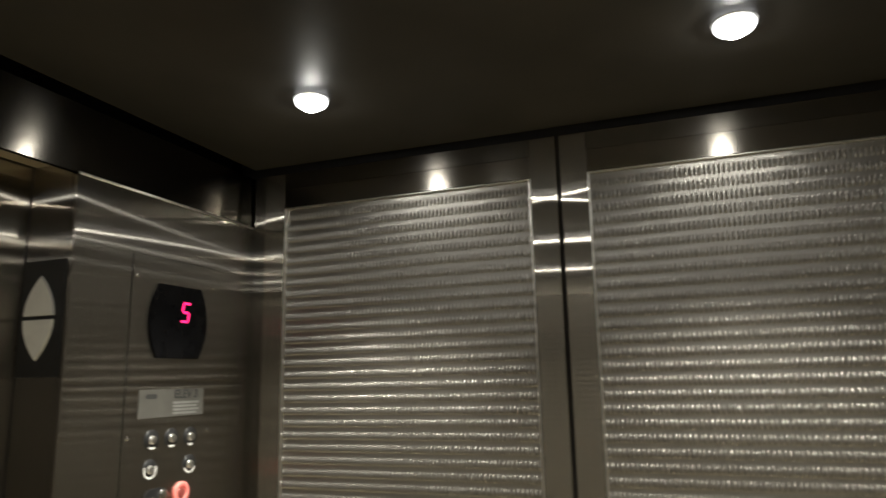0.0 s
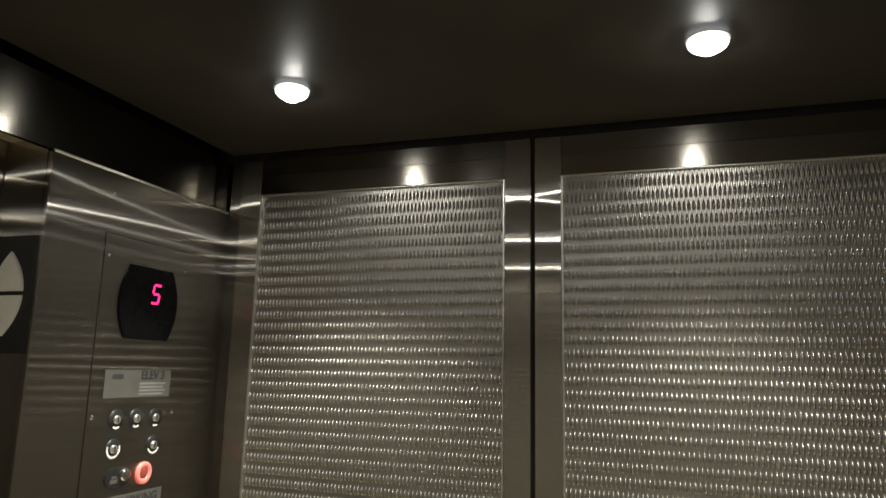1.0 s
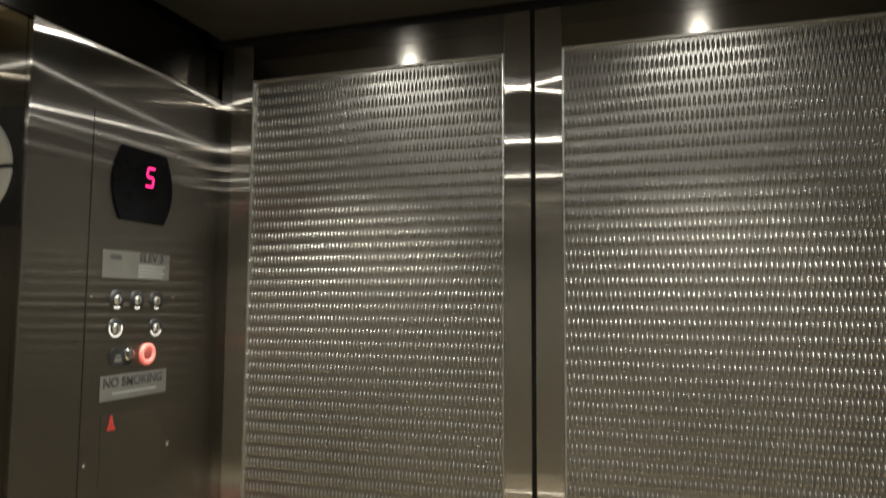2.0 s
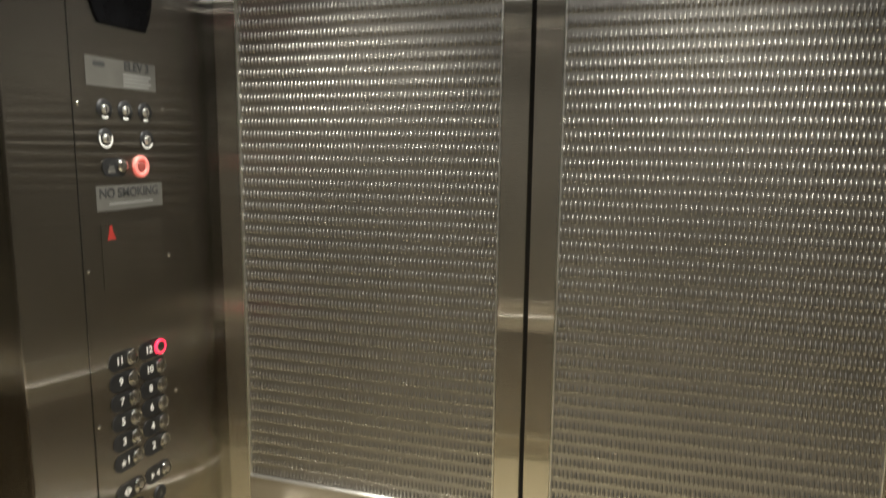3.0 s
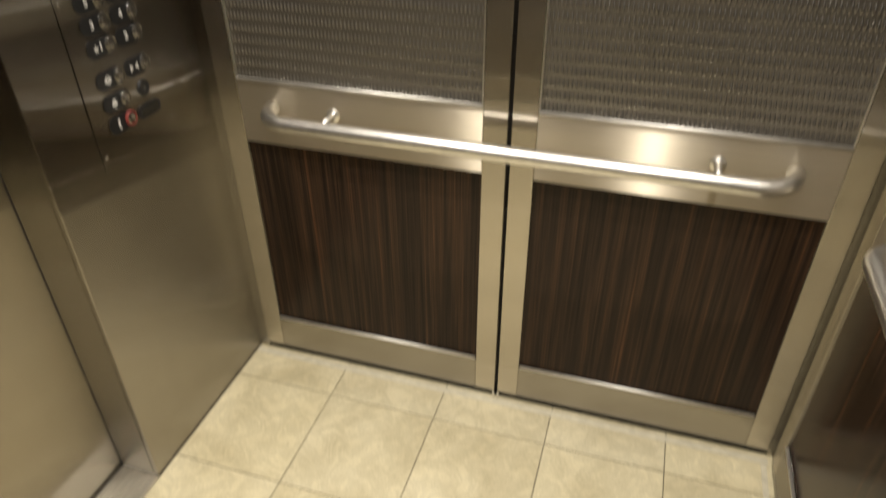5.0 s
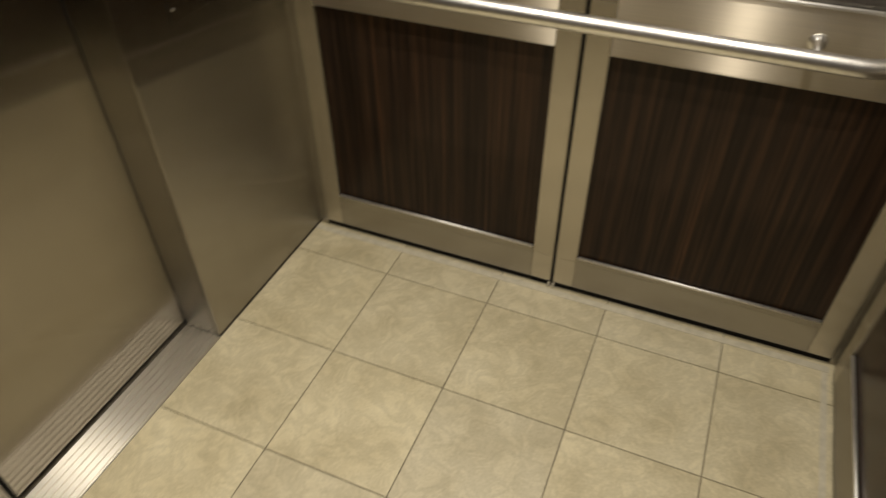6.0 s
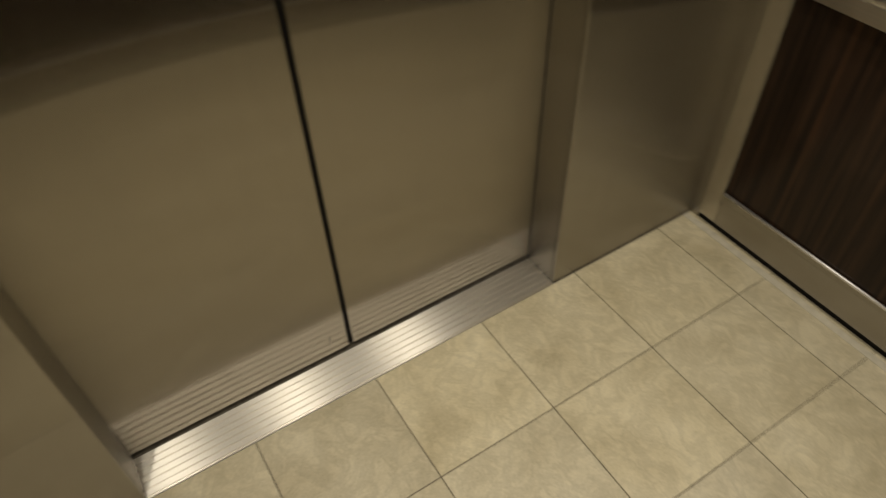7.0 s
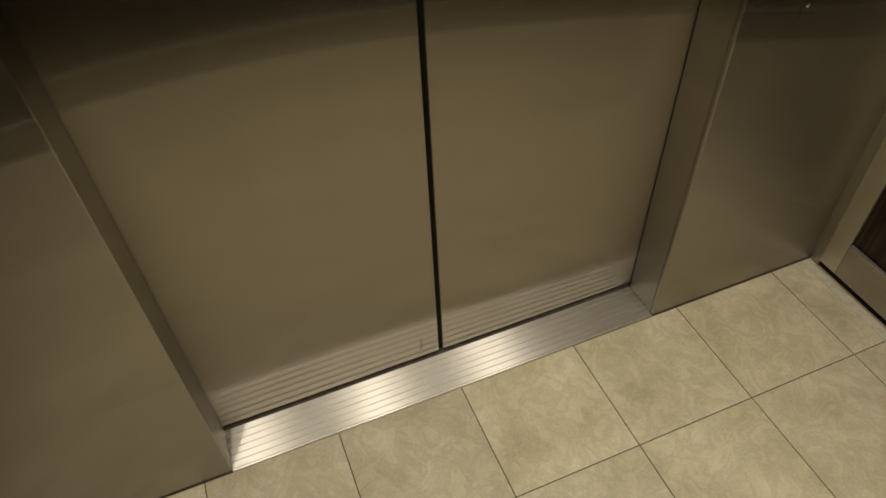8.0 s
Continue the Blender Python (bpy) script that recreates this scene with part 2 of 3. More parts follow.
def tube(points, radius, steps=20):
    """A round bar swept along the points, with capped ends."""
    bm = bmesh.new()
    pts = [Vector(p) for p in points]
    rings = []
    for i, p in enumerate(pts):
        d = (pts[min(i + 1, len(pts) - 1)] - pts[max(i - 1, 0)]).normalized()
        up = Vector((0, 0, 1)) if abs(d.z) < 0.9 else Vector((1, 0, 0))
        s = d.cross(up).normalized()
        u = s.cross(d)
        rings.append([bm.verts.new(p + radius * (math.cos(2 * math.pi * k / steps) * s + math.sin(2 * math.pi * k / steps) * u)) for k in range(steps)])
    for a, b in zip(rings, rings[1:]):
        for k in range(steps):
            bm.faces.new((a[k], a[(k + 1) % steps], b[(k + 1) % steps], b[k])).smooth = True
    bm.faces.new(rings[0])
    bm.faces.new(rings[-1][::-1])
    bmesh.ops.recalc_face_normals(bm, faces=bm.faces)
    return bm


def turned(bm, m):
    bm.transform(m)
    return bm


def part(name, bm, mat, parent=None, label=""):
    me = bpy.data.meshes.new(name)
    bm.to_mesh(me)
    bm.free()
    me.materials.append(mat)
    ob = new(name, me)
    if parent:
        ob.parent = parent
    if label:
        ob["label"] = label
    return ob


# On the door wall u runs along -y... so that text reads from the cab: u = +y, v = +z, w = +x.
ON_WEST = Matrix(((0, 0, 1, 0), (1, 0, 0, 0), (0, 1, 0, 0), (0, 0, 0, 1)))


def west(y, z, x=0.0):
    return Matrix.Translation((x, y - 0.0035, z * 0.9958)) @ ON_WEST


def lettering(text, size, depth=0.0004):
    cu = bpy.data.curves.new("letters", "FONT")
    cu.body, cu.size, cu.extrude, cu.offset = text, size, depth, size * 0.022
    cu.align_x, cu.align_y = "CENTER", "CENTER"
    ob = bpy.data.objects.new("letters", cu)
    scene.collection.objects.link(ob)
    bpy.context.view_layer.update()
    me = bpy.data.meshes.new_from_object(ob.evaluated_get(bpy.context.evaluated_depsgraph_get()))
    bm = bmesh.new()
    bm.from_mesh(me)
    bpy.data.objects.remove(ob)
    bpy.data.curves.remove(cu)
    bpy.data.meshes.remove(me)
    return bm


def empty(name, x=0, y=0, z=0):
    ob = new(name)
    ob.location = (x, y, z)
    ob.empty_display_size = 0.1
    bpy.context.view_layer.update()
    return ob


# ---- panelled walls ----
EMB_W, EMB_Z0, EMB_Z1 = 0.594, 0.859, 2.211
PITCH_U, PITCH_V = 0.0088, 0.0526


def embossed_mesh(width, z0, z1, per_u, per_v):
    """Pressed steel sheet: fine upright ribs with staggered rows of small upright bosses, blunt below and tapering upwards."""
    nu, nv = int(width / PITCH_U * per_u) + 1, int((z1 - z0) / PITCH_V * per_v) + 1
    u, v = np.meshgrid(np.linspace(0, width, nu), np.linspace(0, z1 - z0, nv))
    h = EMB_RIB * (0.5 + 0.5 * np.cos(4 * np.pi * u / PITCH_U))
    for shift, turn in ((0.0, PITCH_V / 4), (PITCH_U / 2, PITCH_V * 3 / 4)):
        du = (u - shift + PITCH_U / 2) % PITCH_U - PITCH_U / 2
        dv = (v - turn + PITCH_V / 2) % PITCH_V - PITCH_V / 2
        reach = np.where(dv > -EMB_B / 4, EMB_B, EMB_B / 3.6)
        h += EMB_H * np.clip(1 - (du / EMB_A) ** 2 - ((dv + EMB_B / 4) / reach) ** 2, 0, 1) ** 0.8
    edge = np.minimum(np.minimum(u, width - u), np.minimum(v, z1 - z0 - v))
    h = h * np.clip(edge / 0.004, 0, 1)
    co = np.stack([u, -h, v + z0], axis=-1).reshape(-1, 3)
    i = np.arange(nu * nv).reshape(nv, nu)
    quads = np.stack([i[:-1, :-1], i[:-1, 1:], i[1:, 1:], i[1:, :-1]], axis=-1).reshape(-1, 4)
    me = bpy.data.meshes.new("embossed_panel")
    me.vertices.add(len(co))
    me.vertices.foreach_set("co", co.ravel())
    me.loops.add(quads.size)
    me.loops.foreach_set("vertex_index", quads.ravel())
    me.polygons.add(len(quads))
    me.polygons.foreach_set("loop_start", np.arange(0, quads.size, 4))
    me.polygons.foreach_set("use_smooth", np.ones(len(quads), dtype=bool))
    me.update(calc_edges=True)
    me.materials.append(STEEL_EMB)
    return me


EMB_H, EMB_A, EMB_B, EMB_RIB = 0.0052, 0.0029, 0.0125, 0.0003     # height, half width and reach of a boss; rib depth
EMBOSSED = embossed_mesh(EMB_W, EMB_Z0, EMB_Z1, 10, 20)
EMBOSSED_FAR = embossed_mesh(EMB_W, EMB_Z0, EMB_Z1, 4, 8)
GAP = 0.0006


def panelled_wall(name, label, length, lefts, pose_m, level_steel, top_steel, sheet_mesh):
    """A cab wall in its own frame: u along the wall from 0 to length, face at y = 0 towards -y."""
    wall = tagged(part(name, boxed(-0.05, length + 0.05, 0.016, 0.05, -0.03, 2.42), DARK), label, "wall", kind="structure")
    wall.matrix_world = pose_m
    part("toe_recess", boxed(0.0, length, 0.010, 0.0158, 0.0, 0.03), RUBBER, wall)
    for x0 in lefts:
        a, b = x0 - 0.0545, x0 + EMB_W + 0.0545
        # stiles, top rail and the strips between them
        part("stile", boxed(a, x0 - GAP, 0.0, 0.0155, 0.024, 2.296, bevel=0.0012), STEEL_STILE, wall)
        part("stile", boxed(x0 + EMB_W + GAP, b, 0.0, 0.0155, 0.024, 2.296, bevel=0.0012), STEEL_STILE, wall)
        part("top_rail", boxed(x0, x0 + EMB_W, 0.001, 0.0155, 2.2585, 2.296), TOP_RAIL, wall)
        part("top_strip", boxed(x0, x0 + EMB_W, 0.0005, 0.0155, EMB_Z1 + 0.0005, 2.258, bevel=0.0007), top_steel, wall)
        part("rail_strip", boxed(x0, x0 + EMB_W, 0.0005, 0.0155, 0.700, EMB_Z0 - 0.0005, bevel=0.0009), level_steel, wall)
        part("base_strip", boxed(x0, x0 + EMB_W, 0.0005, 0.0155, 0.024, 0.131, bevel=0.0009), STEEL_V, wall)
        part("wood_panel", boxed(x0 + 0.0008, x0 + EMB_W - 0.0008, 0.008, 0.0155, 0.1315, 0.6995), WOOD, wall, "dark streaked ebony laminate panel")
        sheet = new("embossed_panel", sheet_mesh)
        sheet.parent, sheet.location = wall, (x0, 0.0078, 0)
        sheet["label"] = "embossed stainless steel sheet"
        e1 = x0 + EMB_W
        part("trim_bead", boxed(x0, x0 + 0.003, -0.0008, 0.0076, EMB_Z0, EMB_Z1, bevel=0.0012), RAIL_STEEL, wall)
        part("trim_bead", boxed(e1 - 0.003, e1, -0.0008, 0.0076, EMB_Z0, EMB_Z1, bevel=0.0012), RAIL_STEEL, wall)
        part("trim_bead", boxed(x0 + 0.003, e1 - 0.003, -0.0008, 0.0076, EMB_Z1 - 0.003, EMB_Z1, bevel=0.0012), RAIL_STEEL, wall)
        # beads added on the ledges to give them a lit edge line
        for ledge in (EMB_Z0, 0.1315):
            part("ledge_glint_bead", tube([(x0 + 0.003, 0.0016, ledge + 0.0005), (e1 - 0.003, 0.0016, ledge + 0.0010)], 0.0042, 14), EDGE_STEEL, wall)
    return wall


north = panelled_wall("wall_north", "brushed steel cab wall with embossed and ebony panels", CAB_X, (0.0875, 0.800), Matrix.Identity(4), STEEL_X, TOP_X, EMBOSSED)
part("corner_post", boxed(0.0, 0.0315, 0.006, 0.0155, 0.0, 2.296, bevel=0.001), STEEL_V, north)
part("corner_post", boxed(1.4515, CAB_X + 0.015, 0.006, 0.0155, 0.0, 2.296, bevel=0.001), STEEL_V, north)
EAST = Matrix.Translation((CAB_X, 0, 0)) @ pose(0, 0, 0, 0, 0, -90)
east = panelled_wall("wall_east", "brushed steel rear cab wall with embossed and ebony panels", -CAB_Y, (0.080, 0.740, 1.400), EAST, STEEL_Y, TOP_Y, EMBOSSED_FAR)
SOUTH = Matrix.Translation((CAB_X, CAB_Y, 0)) @ pose(0, 0, 0, 0, 0, 180)
south = panelled_wall("wall_south", "brushed steel cab wall with embossed and ebony panels", CAB_X, (0.060, 0.777), SOUTH, STEEL_X, TOP_X, EMBOSSED_FAR)

# ---- door wall: returns, header, jambs ----
JN, JS, DX = -0.501, -1.587, -0.111     # jamb faces and the plane of the doors
HEAD = 2.171
west_wall = tagged(part("wall_west", boxed(-0.20, -0.16, CAB_Y - 0.05, 0.05, -0.05, 2.42), DARK), "brushed steel door wall with return panels and header", "wall", kind="structure")
part("return_panel", boxed(-0.012, 0.0, JN, 0.0155, 0.003, HEAD, bevel=0.0030), STEEL_V, west_wall)
part("return_panel", boxed(-0.012, 0.0, CAB_Y - 0.01, JS, 0.003, HEAD, bevel=0.0030), STEEL_V, west_wall)
part("jamb", boxed(-0.105, -0.0125, JN, JN + 0.012, 0.003, HEAD + 0.02), STEEL_V, west_wall)
part("jamb", boxed(-0.105, -0.0125, JS - 0.012, JS, 0.003, HEAD + 0.02), STEEL_V, west_wall)
# bead added along the return's top edge for its bright lamplit line
part("edge_glint_bead", tube([(-0.0012, JN + 0.003, HEAD - 0.0006), (-0.0012, 0.0, HEAD - 0.0006)], 0.0030, 14), EDGE_STEEL, west_wall, "thin steel bead added for the lamplit edge line")
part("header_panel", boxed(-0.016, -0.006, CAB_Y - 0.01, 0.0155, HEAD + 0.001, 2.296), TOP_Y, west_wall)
part("header_soffit", boxed(-0.105, -0.0165, JS - 0.012, JN + 0.012, HEAD + 0.021, HEAD + 0.03), STEEL_Y, west_wall)
part("jamb_backing", boxed(-0.16, -0.106, JN + 0.001, 0.05, 0.0, 2.42), DARK, west_wall)
part("jamb_backing", boxed(-0.16, -0.106, CAB_Y - 0.05, JS - 0.001, 0.0, 2.42), DARK, west_wall)

MID = -1.045


def car_door(y0, y1, name):
    door = tagged(part(name, boxed(DX - 0.028, DX, y0, y1, 0.014, HEAD + 0.06, bevel=0.0015), STEEL_DOOR), "closed brushed stainless steel sliding lift door leaf", "door", kind="structure")
    return door


door_1 = car_door(MID + 0.006, JN + 0.04, "door_1")
door_2 = car_door(JS - 0.04, MID - 0.006, "door_2")
part("rubber_edge", boxed(DX - 0.03, DX - 0.006, MID - 0.0058, MID + 0.0058, 0.014, HEAD + 0.06), RUBBER, door_1, "black rubber door edge")

# ---- ceiling ----
ceiling = tagged(part("ceiling", boxed(0.007, CAB_X - 0.007, CAB_Y + 0.007, -0.007, CEIL, CEIL + 0.02, bevel=0.002), CEIL_MAT), "dark bronze suspended lift ceiling panel", "ceiling", kind="structure")
canopy = tagged(part("canopy", boxed(-0.20, CAB_X + 0.06, CAB_Y - 0.06, 0.06, 2.42, 2.45), DARK), "black lift canopy above the ceiling", "ceiling", kind="structure")


def downlight(x, y):
    lamp = tagged(empty("downlight", x, y, CEIL), "small round lit recessed ceiling downlight", "downlight", "ceiling downlights")
    part("trim_ring", lathe([(0.0306, -0.0004), (0.0311, -0.0012), (0.0322, -0.0010), (0.0328, 0.0)]), RAIL_STEEL, lamp, "satin metal trim ring")
    part("lens", lathe([(0.030 * math.sin(a), -0.005 - 0.015 * math.cos(a)) for a in np.linspace(0.0, 1.9, 14)]), LAMP_GLOW, lamp, "glowing white lens")
    part("bulb", lathe([(0.0, -0.0206), (0.006, -0.0206), (0.011, -0.0206)]), BULB_GLOW, lamp, "bright lamp core")
    return lamp


first = downlight(*LAMP_XY[0])
for lx, ly in LAMP_XY[1:]:
    copy_thing(first, Matrix.Translation((lx, ly, CEIL)))

# ---- handrails ----
def handrail(name_label, x0, x1, posts, m, out=-0.081, z=0.7955):
    rail = tagged(empty("handrail"), name_label, "handrail", "cab handrails")
    r = 0.0175
    bend = -out - 0.005
    path = [(x0, 0.0, z), (x0, out + bend, z)]
    path += [(x0 + bend - bend * math.cos(a), out + bend - bend * math.sin(a), z) for a in np.linspace(0.1, math.pi / 2, 10)]
    path += [(x0 + (x1 - x0) * k / 8, out, z) for k in range(2, 7)]
    path += [(x1 - bend + bend * math.cos(a), out + bend - bend * math.sin(a), z) for a in np.linspace(math.pi / 2, 0.1, 10)]
    path += [(x1, out + bend, z), (x1, 0.0, z)]
    part("bar", tube(path, r), RAIL_STEEL, rail)
    for px in posts:
        part("bracket", turned(lathe([(0.0, 0.0), (0.0165, 0.0), (0.0165, 0.0025), (0.0150, 0.004), (0.0085, 0.0045), (0.0078, 0.010), (0.0078, -out - 0.008), (0.0, -out - 0.008)], 20), Matrix.Translation((px, 0, z)) @ pose(0, 0, 0, 90, 0, 0)), RAIL_STEEL, rail)
    rail.matrix_world = m
    return rail


handrail("round satin stainless handrail with bent ends on the wall", 0.175, 1.309, (0.329, 1.166), Matrix.Identity(4))
handrail("round satin stainless handrail with bent ends on the rear wall", 0.235, 1.843, (0.39, 1.04, 1.69), EAST, -0.058, 0.790)
handrail("round satin stainless handrail with bent ends on the wall behind", 0.160, 1.297, (0.30, 1.157), SOUTH)

# ---- car operating panel on the return ----
cop = tagged(empty("operating_panel", 0, -0.2385, 0.798), "brushed steel lift operating panel with floor buttons", "control panel")


def on_panel(name, bm, mat, parent, label=""):
    ob = part(name, bm, mat, None, label)
    ob.parent = parent
    ob.matrix_parent_inverse = parent.matrix_world.inverted()
    return ob


on_panel("seam", boxed(0.0002, 0.0005, -0.3670, -0.1246, 0.7858, 2.0521), RUBBER, cop)
face = on_panel("faceplate", boxed(0.0003, 0.0016, -0.3660, -0.1255, 0.7866, 2.0513, bevel=0.0005), STEEL_V, cop)
FX = 0.0018
for sy in (-0.351, -0.135):
    for sz in (0.8165, 1.1155, 1.415, 1.7175, 2.018):
        on_panel("screw", turned(lathe([(0.0, 0.0022), (0.0020, 0.0019), (0.0036, 0.0008), (0.0042, -0.0005)], 14), west(sy, sz, FX)), CHROME, cop)


def pill(y0, y1, r):
    pts = [(y0 + r * math.cos(a), r * math.sin(a)) for a in np.linspace(math.pi / 2, 3 * math.pi / 2, 14)]
    pts += [(y1 + r * math.cos(a), r * math.sin(a)) for a in np.linspace(-math.pi / 2, math.pi / 2, 14)]
    return pts


def floor_button(y, z, mark, ring=None, size=0.020):
    """y: middle of the mark; the push button sits 31 mm beside it."""
    plate = on_panel("button_plate", turned(prism(pill(-0.010, 0.029, 0.0185), 0.0022, 0.0006), west(y, z, FX)), BLACK_PLATE, cop, "black raised button plate")
    on_panel("bezel", turned(lathe([(0.0155, 0.0), (0.0155, 0.0045), (0.0147, 0.0055), (0.0122, 0.0055), (0.0118, 0.004)]), west(y + 0.031, z, FX + 0.002)), ring or BUTTON_STEEL, plate)
    on_panel("push_button", turned(lathe([(0.0, 0.0068), (0.006, 0.0066), (0.0105, 0.0055), (0.0118, 0.0040), (0.0118, 0.0)]), west(y + 0.031, z, FX + 0.002)), BUTTON_STEEL, plate)
    if isinstance(mark, str):
        bm = lettering(mark, size)
    else:
        bm = mark
    on_panel("mark", turned(bm, west(y, z, FX + 0.0026)), WHITE_INK, plate, "white mark")
    return plate


def flat_shape(*outlines):
    bm = bmesh.new()
    for o in outlines:
        bm.faces.new([bm.verts.new((u, v, 0.0004)) for u, v in o])
    bmesh.ops.recalc_face_normals(bm, faces=bm.faces)
    return bm


def star_one():
    bm = lettering("1", 0.021)
    bm.transform(Matrix.Translation((0.0075, 0, 0)))
    pts = []
    for k in range(10):
        r = 0.0082 if k % 2 == 0 else 0.0036
        a = math.pi / 2 + k * math.pi / 5
        pts.append(bm.verts.new((-0.0065 + r * math.cos(a), -0.001 + r * math.sin(a), 0.0004)))
    bm.faces.new(pts)
    return bm


COL_L, COL_R = -0.293, -0.2135
ROWS_Z = [1.2275, 1.1855, 1.145, 1.104, 1.0625, 1.0205]
for zz, left, right in zip(ROWS_Z, ("11", "9", "7", "5", "3", None), ("12", "10", "8", "6", "4", "2")):
    floor_button(COL_L, zz, left if left else star_one())
    floor_button(COL_R, zz, right, RED_GLOW if right == "12" else None)
tri = 0.008
floor_button(COL_R, 0.957, flat_shape([(-0.013, 0.008), (-0.003, 0), (-0.013, -0.008)], [(0.011, 0.008), (0.011, -0.008), (0.001, 0)]))
floor_button(COL_L, 0.957, flat_shape([(-0.002, 0.009), (-0.002, -0.009), (-0.011, 0)], [(0.002, 0.009), (0.011, 0), (0.002, -0.009)], [(-0.001, 0.009), (0.001, 0.009), (0.001, -0.009), (-0.001, -0.009)]))
floor_button(COL_L, 0.9105, flat_shape([(-0.009, -0.006), (0.009, -0.006), (0.006, 0.0), (0.004, 0.007), (-0.004, 0.007), (-0.006, 0.0)], [(-0.003, -0.0105), (0.003, -0.0105), (0.003, -0.0075), (-0.003, -0.0075)]))
floor_button(COL_L, 0.866, flat_shape([(-0.004, 0.010), (0.002, 0.010), (0.000, 0.004), (-0.001, -0.004), (0.003, -0.010), (-0.003, -0.010), (-0.006, -0.003), (-0.006, 0.004)]), RED_DIM)
knob = on_panel("round_switch", turned(lathe([(0.0, 0.003), (0.010, 0.003), (0.013, 0.004), (0.0165, 0.003), (0.0175, 0.0)]), west(-0.202, 0.908, FX)), BLACK_PLATE, cop, "round black switch")
on_panel("mark", turned(flat_shape([(-0.005, -0.004), (0.005, -0.004), (0.0, 0.006)]), west(-0.202, 0.908, FX + 0.0036)), LABEL, knob)
slot = on_panel("oblong_socket", turned(prism(pill(-0.020, 0.020, 0.0155), 0.003, 0.001), west(-0.200, 0.861, FX)), BLACK_PLATE, cop, "oblong black socket")
on_panel("recess", turned(prism(pill(-0.018, 0.018, 0.009), 0.0005), west(-0.200, 0.861, FX + 0.003)), SMOKED, slot)


# key switches, call buttons
def key_switch(y, z, notch, gap):
    sw = on_panel("key_switch", turned(lathe([(0.0, 0.0015), (0.0185, 0.0015), (0.0192, 0.0)]), west(y, z, FX)), BLACK_PLATE, cop, "black key switch disc")
    on_panel("key_barrel", turned(lathe([(0.0, 0.0045), (0.0065, 0.0045), (0.0080, 0.0036), (0.0082, 0.0)]), west(y, z, FX + 0.001)), RAIL_STEEL, sw)
    on_panel("keyhole", turned(boxed(-0.0011, 0.0011, -0.005, 0.005, 0.0, 0.0006), west(y, z, FX + 0.0054)), BLACK_INK, sw)
    arc = [(0.0172 * math.cos(a), 0.0172 * math.sin(a)) for a in np.linspace(notch - gap, notch + gap, 12)]
    arc += [(0.0135 * math.cos(a), 0.0135 * math.sin(a)) for a in np.linspace(notch + gap, notch - gap, 12)]
    on_panel("legend", turned(prism(arc, 0.0004), west(y, z, FX + 0.0016)), WHITE_INK, sw)
    return sw


down = -math.pi / 2
for ky, kz, notch, gap in ((-0.292, 1.7105, down, 0.5), (-0.240, 1.710, down, 0.45), (-0.187, 1.709, down, 0.4), (-0.293, 1.6565, down, 1.9), (-0.186, 1.655, down, 1.2)):
    sw = key_switch(ky, kz, notch, gap)
call = on_panel("button_plate", turned(prism(pill(-0.006, 0.020, 0.018), 0.0022, 0.0006), west(-0.282, 1.603, FX)), BLACK_PLATE, cop, "black raised button plate")
on_panel("legend", turned(boxed(-0.012, 0.006, -0.008, -0.001, 0, 0.0004), west(-0.282, 1.601, FX + 0.0023)), LABEL, call)
on_panel("legend", turned(boxed(-0.009, 0.004, 0.001, 0.005, 0, 0.0004), west(-0.282, 1.601, FX + 0.0023)), LABEL, call)
on_panel("push_button", turned(lathe([(0.0, 0.0075), (0.006, 0.0070), (0.0105, 0.0055), (0.0125, 0.0030), (0.0125, 0.0)]), west(-0.258, 1.606, FX + 0.002)), CHROME, call)
lit = on_panel("call_ring", turned(lathe([(0.0215, 0.0), (0.0215, 0.0035), (0.0190, 0.0055), (0.0130, 0.0052), (0.0110, 0.003), (0.0108, 0.0)]), west(-0.207, 1.603, FX)), RED_RING, cop, "glowing red ring")
on_panel("push_button", turned(lathe([(0.0, 0.0045), (0.007, 0.0045), (0.0102, 0.0036), (0.0105, 0.0)]), west(-0.207, 1.603, FX)), RED_DIM, lit)

# position display
outline = []
for k in np.linspace(-1, 1, 15):
    outline.append((0.060 + 0.0225 * (1 - k * k), 0.0725 * k))
for k in np.linspace(1, -1, 15):
    outline.append((-0.060 - 0.0225 * (1 - k * k), 0.0725 * k))
display = on_panel("floor_display", turned(prism(outline, 0.004, 0.0012), west(-0.2365, 1.9365, FX)), BLACK_GLOSS, cop, "black glossy barrel-shaped floor display")


def segment(cx, cy, w, h):
    slant = 0.16
    return [(x + slant * y, y) for x, y in ((cx - w / 2, cy - h / 2), (cx + w / 2, cy - h / 2), (cx + w / 2, cy + h / 2), (cx - w / 2, cy + h / 2))]


DW, DH, DT = 0.019, 0.037, 0.0044
for cx, cy, w, h in ((0, DH / 2, DW, DT), (-DW / 2, DH / 4, DT, DH / 2 - DT * 0.6), (0, 0, DW - DT, DT), (DW / 2, -DH / 4, DT, DH / 2 - DT * 0.6), (0, -DH / 2, DW, DT)):
    on_panel("digit_segment", turned(prism(segment(cx, cy, w, h), 0.0004), west(-0.221, 1.957, FX + 0.0041)), DIGIT_GLOW, display)

# plates with writing
plate = on_panel("name_plate", turned(prism([(-0.0895, -0.0265), (0.0895, -0.0265), (0.0895, 0.0265), (-0.0895, 0.0265)], 0.0008, 0.0003), west(-0.2415, 1.7775, FX)), LABEL, cop, "grey engraved plate with black lettering")
on_panel("lettering", turned(lettering("ELEV 3", 0.0235), west(-0.2040, 1.7935, FX + 0.0012)), BLACK_INK, plate)
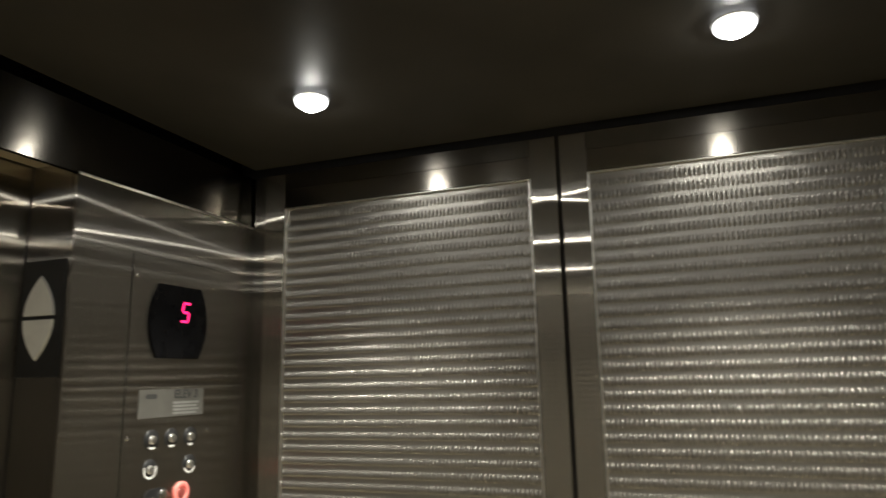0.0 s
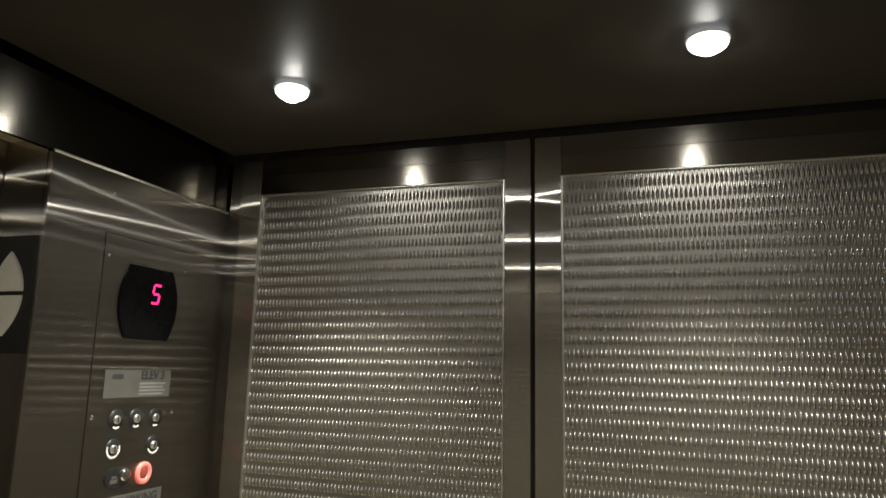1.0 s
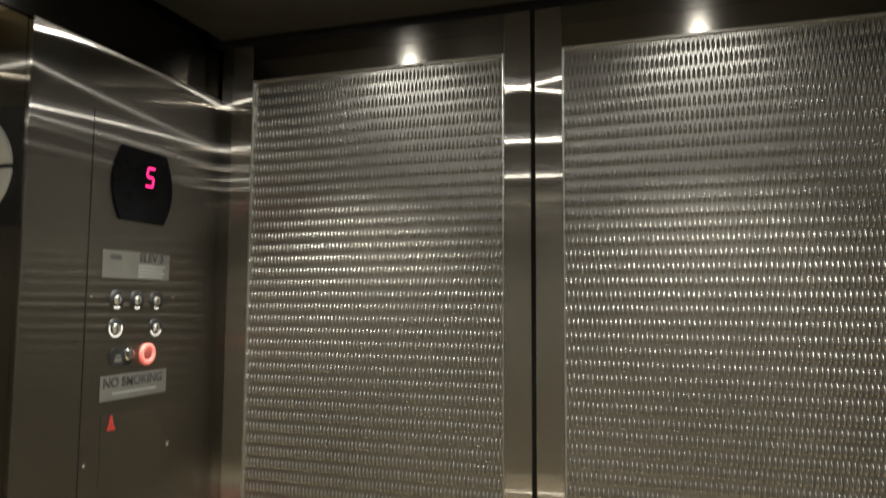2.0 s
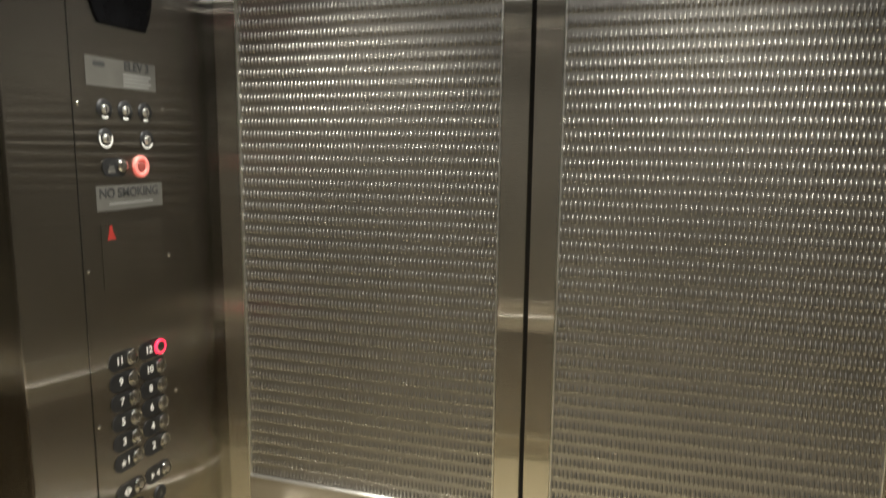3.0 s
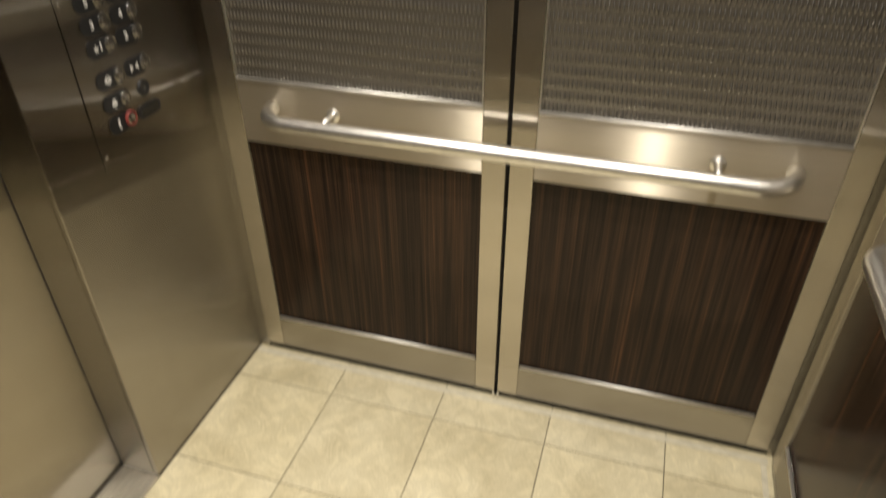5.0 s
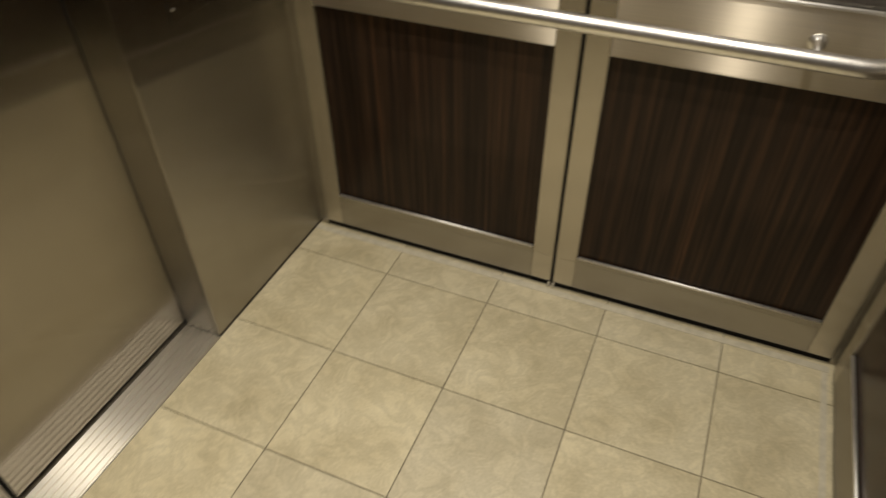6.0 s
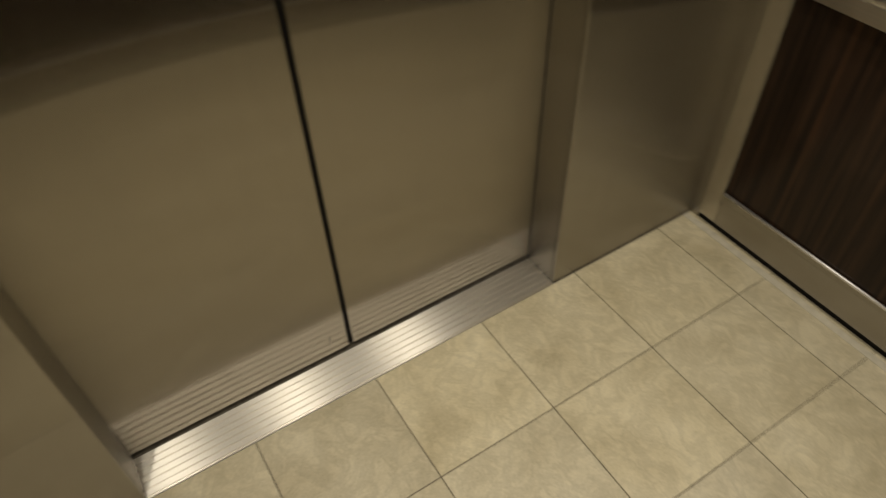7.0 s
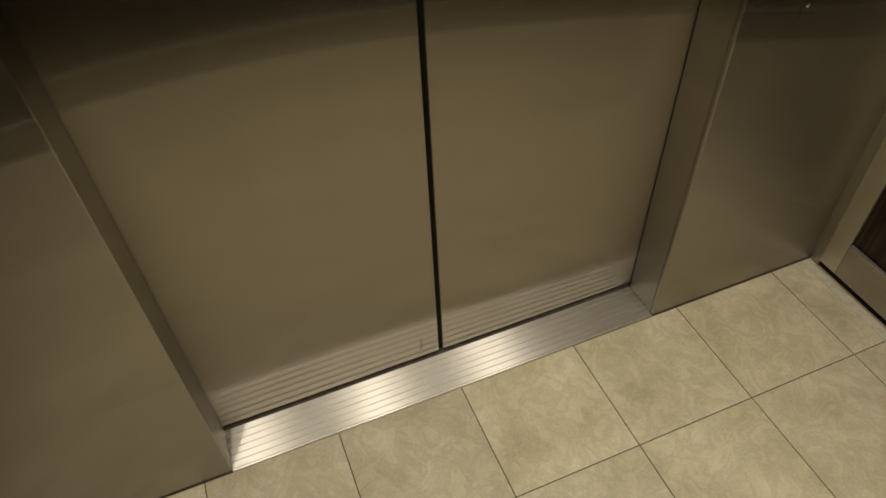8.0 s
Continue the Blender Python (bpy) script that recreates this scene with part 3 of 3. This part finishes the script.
on_panel("mark", turned(prism(pill(-0.010, 0.010, 0.0045), 0.0003), west(-0.299, 1.791, FX + 0.0009)), BLACK_INK, plate)
for k in range(4):
    on_panel("text_bar", turned(boxed(-0.037, 0.037 - 0.006 * (k % 2), -0.0021, 0.0021, 0, 0.0003), west(-0.2035, 1.7775 - 0.0068 * k, FX + 0.0009)), plain("grey_ink", (0.20, 0.20, 0.19), 0.6) if k == 0 else bpy.data.materials["grey_ink"], plate)
sign = on_panel("no_smoking_plate", turned(prism([(-0.0875, -0.0235), (0.0875, -0.0235), (0.0875, 0.0235), (-0.0875, 0.0235)], 0.0008, 0.0003), west(-0.2365, 1.5455, FX)), LABEL, cop, "grey plate with black lettering")
on_panel("lettering", turned(lettering("NO SMOKING", 0.0245), west(-0.2395, 1.5545, FX + 0.0012)), BLACK_INK, sign)
on_panel("text_bar", turned(boxed(-0.058, 0.058, -0.002, 0.002, 0, 0.0003), west(-0.2365, 1.5345, FX + 0.0009)), bpy.data.materials["grey_ink"], sign)
screen = on_panel("smoked_window", turned(prism([(-0.081, -0.063), (0.081, -0.063), (0.081, 0.063), (-0.081, 0.063)], 0.0006, 0.0002), west(-0.2365, 1.434, FX)), SHADED, cop, "dark smoked indicator window")
on_panel("arrow", turned(flat_shape([(-0.011, -0.013), (0.011, -0.013), (0.004, 0.002), (0.002, 0.014), (-0.004, 0.014), (-0.006, 0.002)]), west(-0.293, 1.480, FX + 0.0008)), plain("red_arrow_light", (0.14, 0.02, 0.015), 0.4, emit=(1.0, 0.05, 0.03), strength=0.16), screen, "glowing red arrow")

# ---- car lantern on the jamb ----
lantern = tagged(empty("car_lantern", -0.058, JN, 1.920), "black lift lantern with two milky arrow lenses", "lantern")
ON_JAMB = Matrix(((1, 0, 0, 0), (0, 0, -1, 0), (0, 1, 0, 0), (0, 0, 0, 1)))


def on_jamb(name, bm, mat, parent, label="", lift=0.0):
    bm.transform(Matrix.Translation((-0.058, JN - 0.0005 - lift, 1.920)) @ ON_JAMB)
    return on_panel(name, bm, mat, parent, label)


on_jamb("backplate", prism([(-0.046, -0.099), (0.050, -0.099), (0.050, 0.099), (-0.046, 0.099)], 0.003, 0.0008), BLACK_PLATE, lantern)
for sgn in (1, -1):
    side = [(0.034 * (1 - (k * k)), sgn * (0.0035 + 0.068 * k)) for k in np.linspace(0, 1, 12)]
    back = [(-u, v) for u, v in side[::-1][1:]]
    on_jamb("arrow_lens", prism(side + back, 0.005, 0.0015), LENS, lantern, "milky white arrow lens", 0.003)

# ---- door sill ----
sill = tagged(empty("door_sill", -0.05, MID, 0), "grooved aluminium lift door sill", "door sill")
bm = bmesh.new()
profile = [(-0.150, -0.004), (-0.108, -0.004), (-0.108, 0.0)]
n_rib = 6
for k in range(n_rib):
    x = -0.106 + k * 0.0172
    profile += [(x, 0.0), (x + 0.0010, 0.0020), (x + 0.0136, 0.0020), (x + 0.0146, 0.0), (x + 0.0150, -0.0022), (x + 0.0167, -0.0022)]
profile += [(-0.0012, 0.0022), (0.0008, 0.0022), (0.0012, -0.01), (-0.150, -0.01)]
ends = []
for y in (JN - 0.0005, JS + 0.0005):
    ends.append([bm.verts.new((x, y, z)) for x, z in profile])
for i in range(len(profile)):
    j = (i + 1) % len(profile)
    bm.faces.new((ends[0][i], ends[0][j], ends[1][j], ends[1][i]))
bm.faces.new(ends[0])
bm.faces.new(ends[1][::-1])
bmesh.ops.recalc_face_normals(bm, faces=bm.faces)
on_panel("extrusion", bm, SILL_MAT, sill)

# ---- floor ----
floor = tagged(part("floor", boxed(-0.20, CAB_X + 0.03, CAB_Y - 0.03, 0.03, -0.05, -0.0025), GROUT), "cream stone-look tiled lift floor", "floor", kind="structure")
T = 0.3048
XS = [0.0015, 0.2960] + [0.2960 + 0.3025 * k for k in range(1, 4)] + [CAB_X + 0.01]
YS = [0.012, -0.1250] + [-0.1250 - T * k for k in range(1, 7)] + [CAB_Y - 0.01]
meshes = {}
for i in range(len(XS) - 1):
    for j in range(len(YS) - 1):
        w, d = XS[i + 1] - XS[i] - 0.0024, YS[j] - YS[j + 1] - 0.0024
        key = (round(w, 4), round(d, 4))
        if key not in meshes:
            me = bpy.data.meshes.new("tile")
            tb = boxed(-w / 2, w / 2, -d / 2, d / 2, -0.004, 0.0, bevel=0.0006)
            tb.to_mesh(me)
            tb.free()
            me.materials.append(TILE)
            meshes[key] = me
        tile = new("tile", meshes[key])
        tile.parent = floor
        tile.location = ((XS[i] + XS[i + 1]) / 2, (YS[j] + YS[j + 1]) / 2, 0)

part("edge_strip", boxed(0.004, CAB_X - 0.004, -0.026, -0.006, -0.001, 0.0012, bevel=0.0005), plain("cream_sealant", (0.52, 0.48, 0.37), 0.5, 0.0, 0.12, 45), floor, "pale sealant strip along the wall")
part("edge_strip", boxed(CAB_X - 0.022, CAB_X - 0.008, CAB_Y + 0.02, -0.027, -0.001, 0.0012, bevel=0.0005), bpy.data.materials["cream_sealant"], floor, "pale sealant strip along the wall")

# small scratches at the foot of a door leaf
for y, z, dy, dz in ((-1.096, 0.050, 0.0018, 0.030), (-1.100, 0.046, 0.005, 0.0025)):
    part("scratch", boxed(DX, DX + 0.0003, y, y + dy, z, z + dz), bpy.data.materials["black_ink"], door_2, "dark scratch")
for x in (0.7315, 0.7445):
    part("panel_foot", boxed(x, x + 0.006, -0.002, 0.009, 0.0, 0.023), CHROME, north)
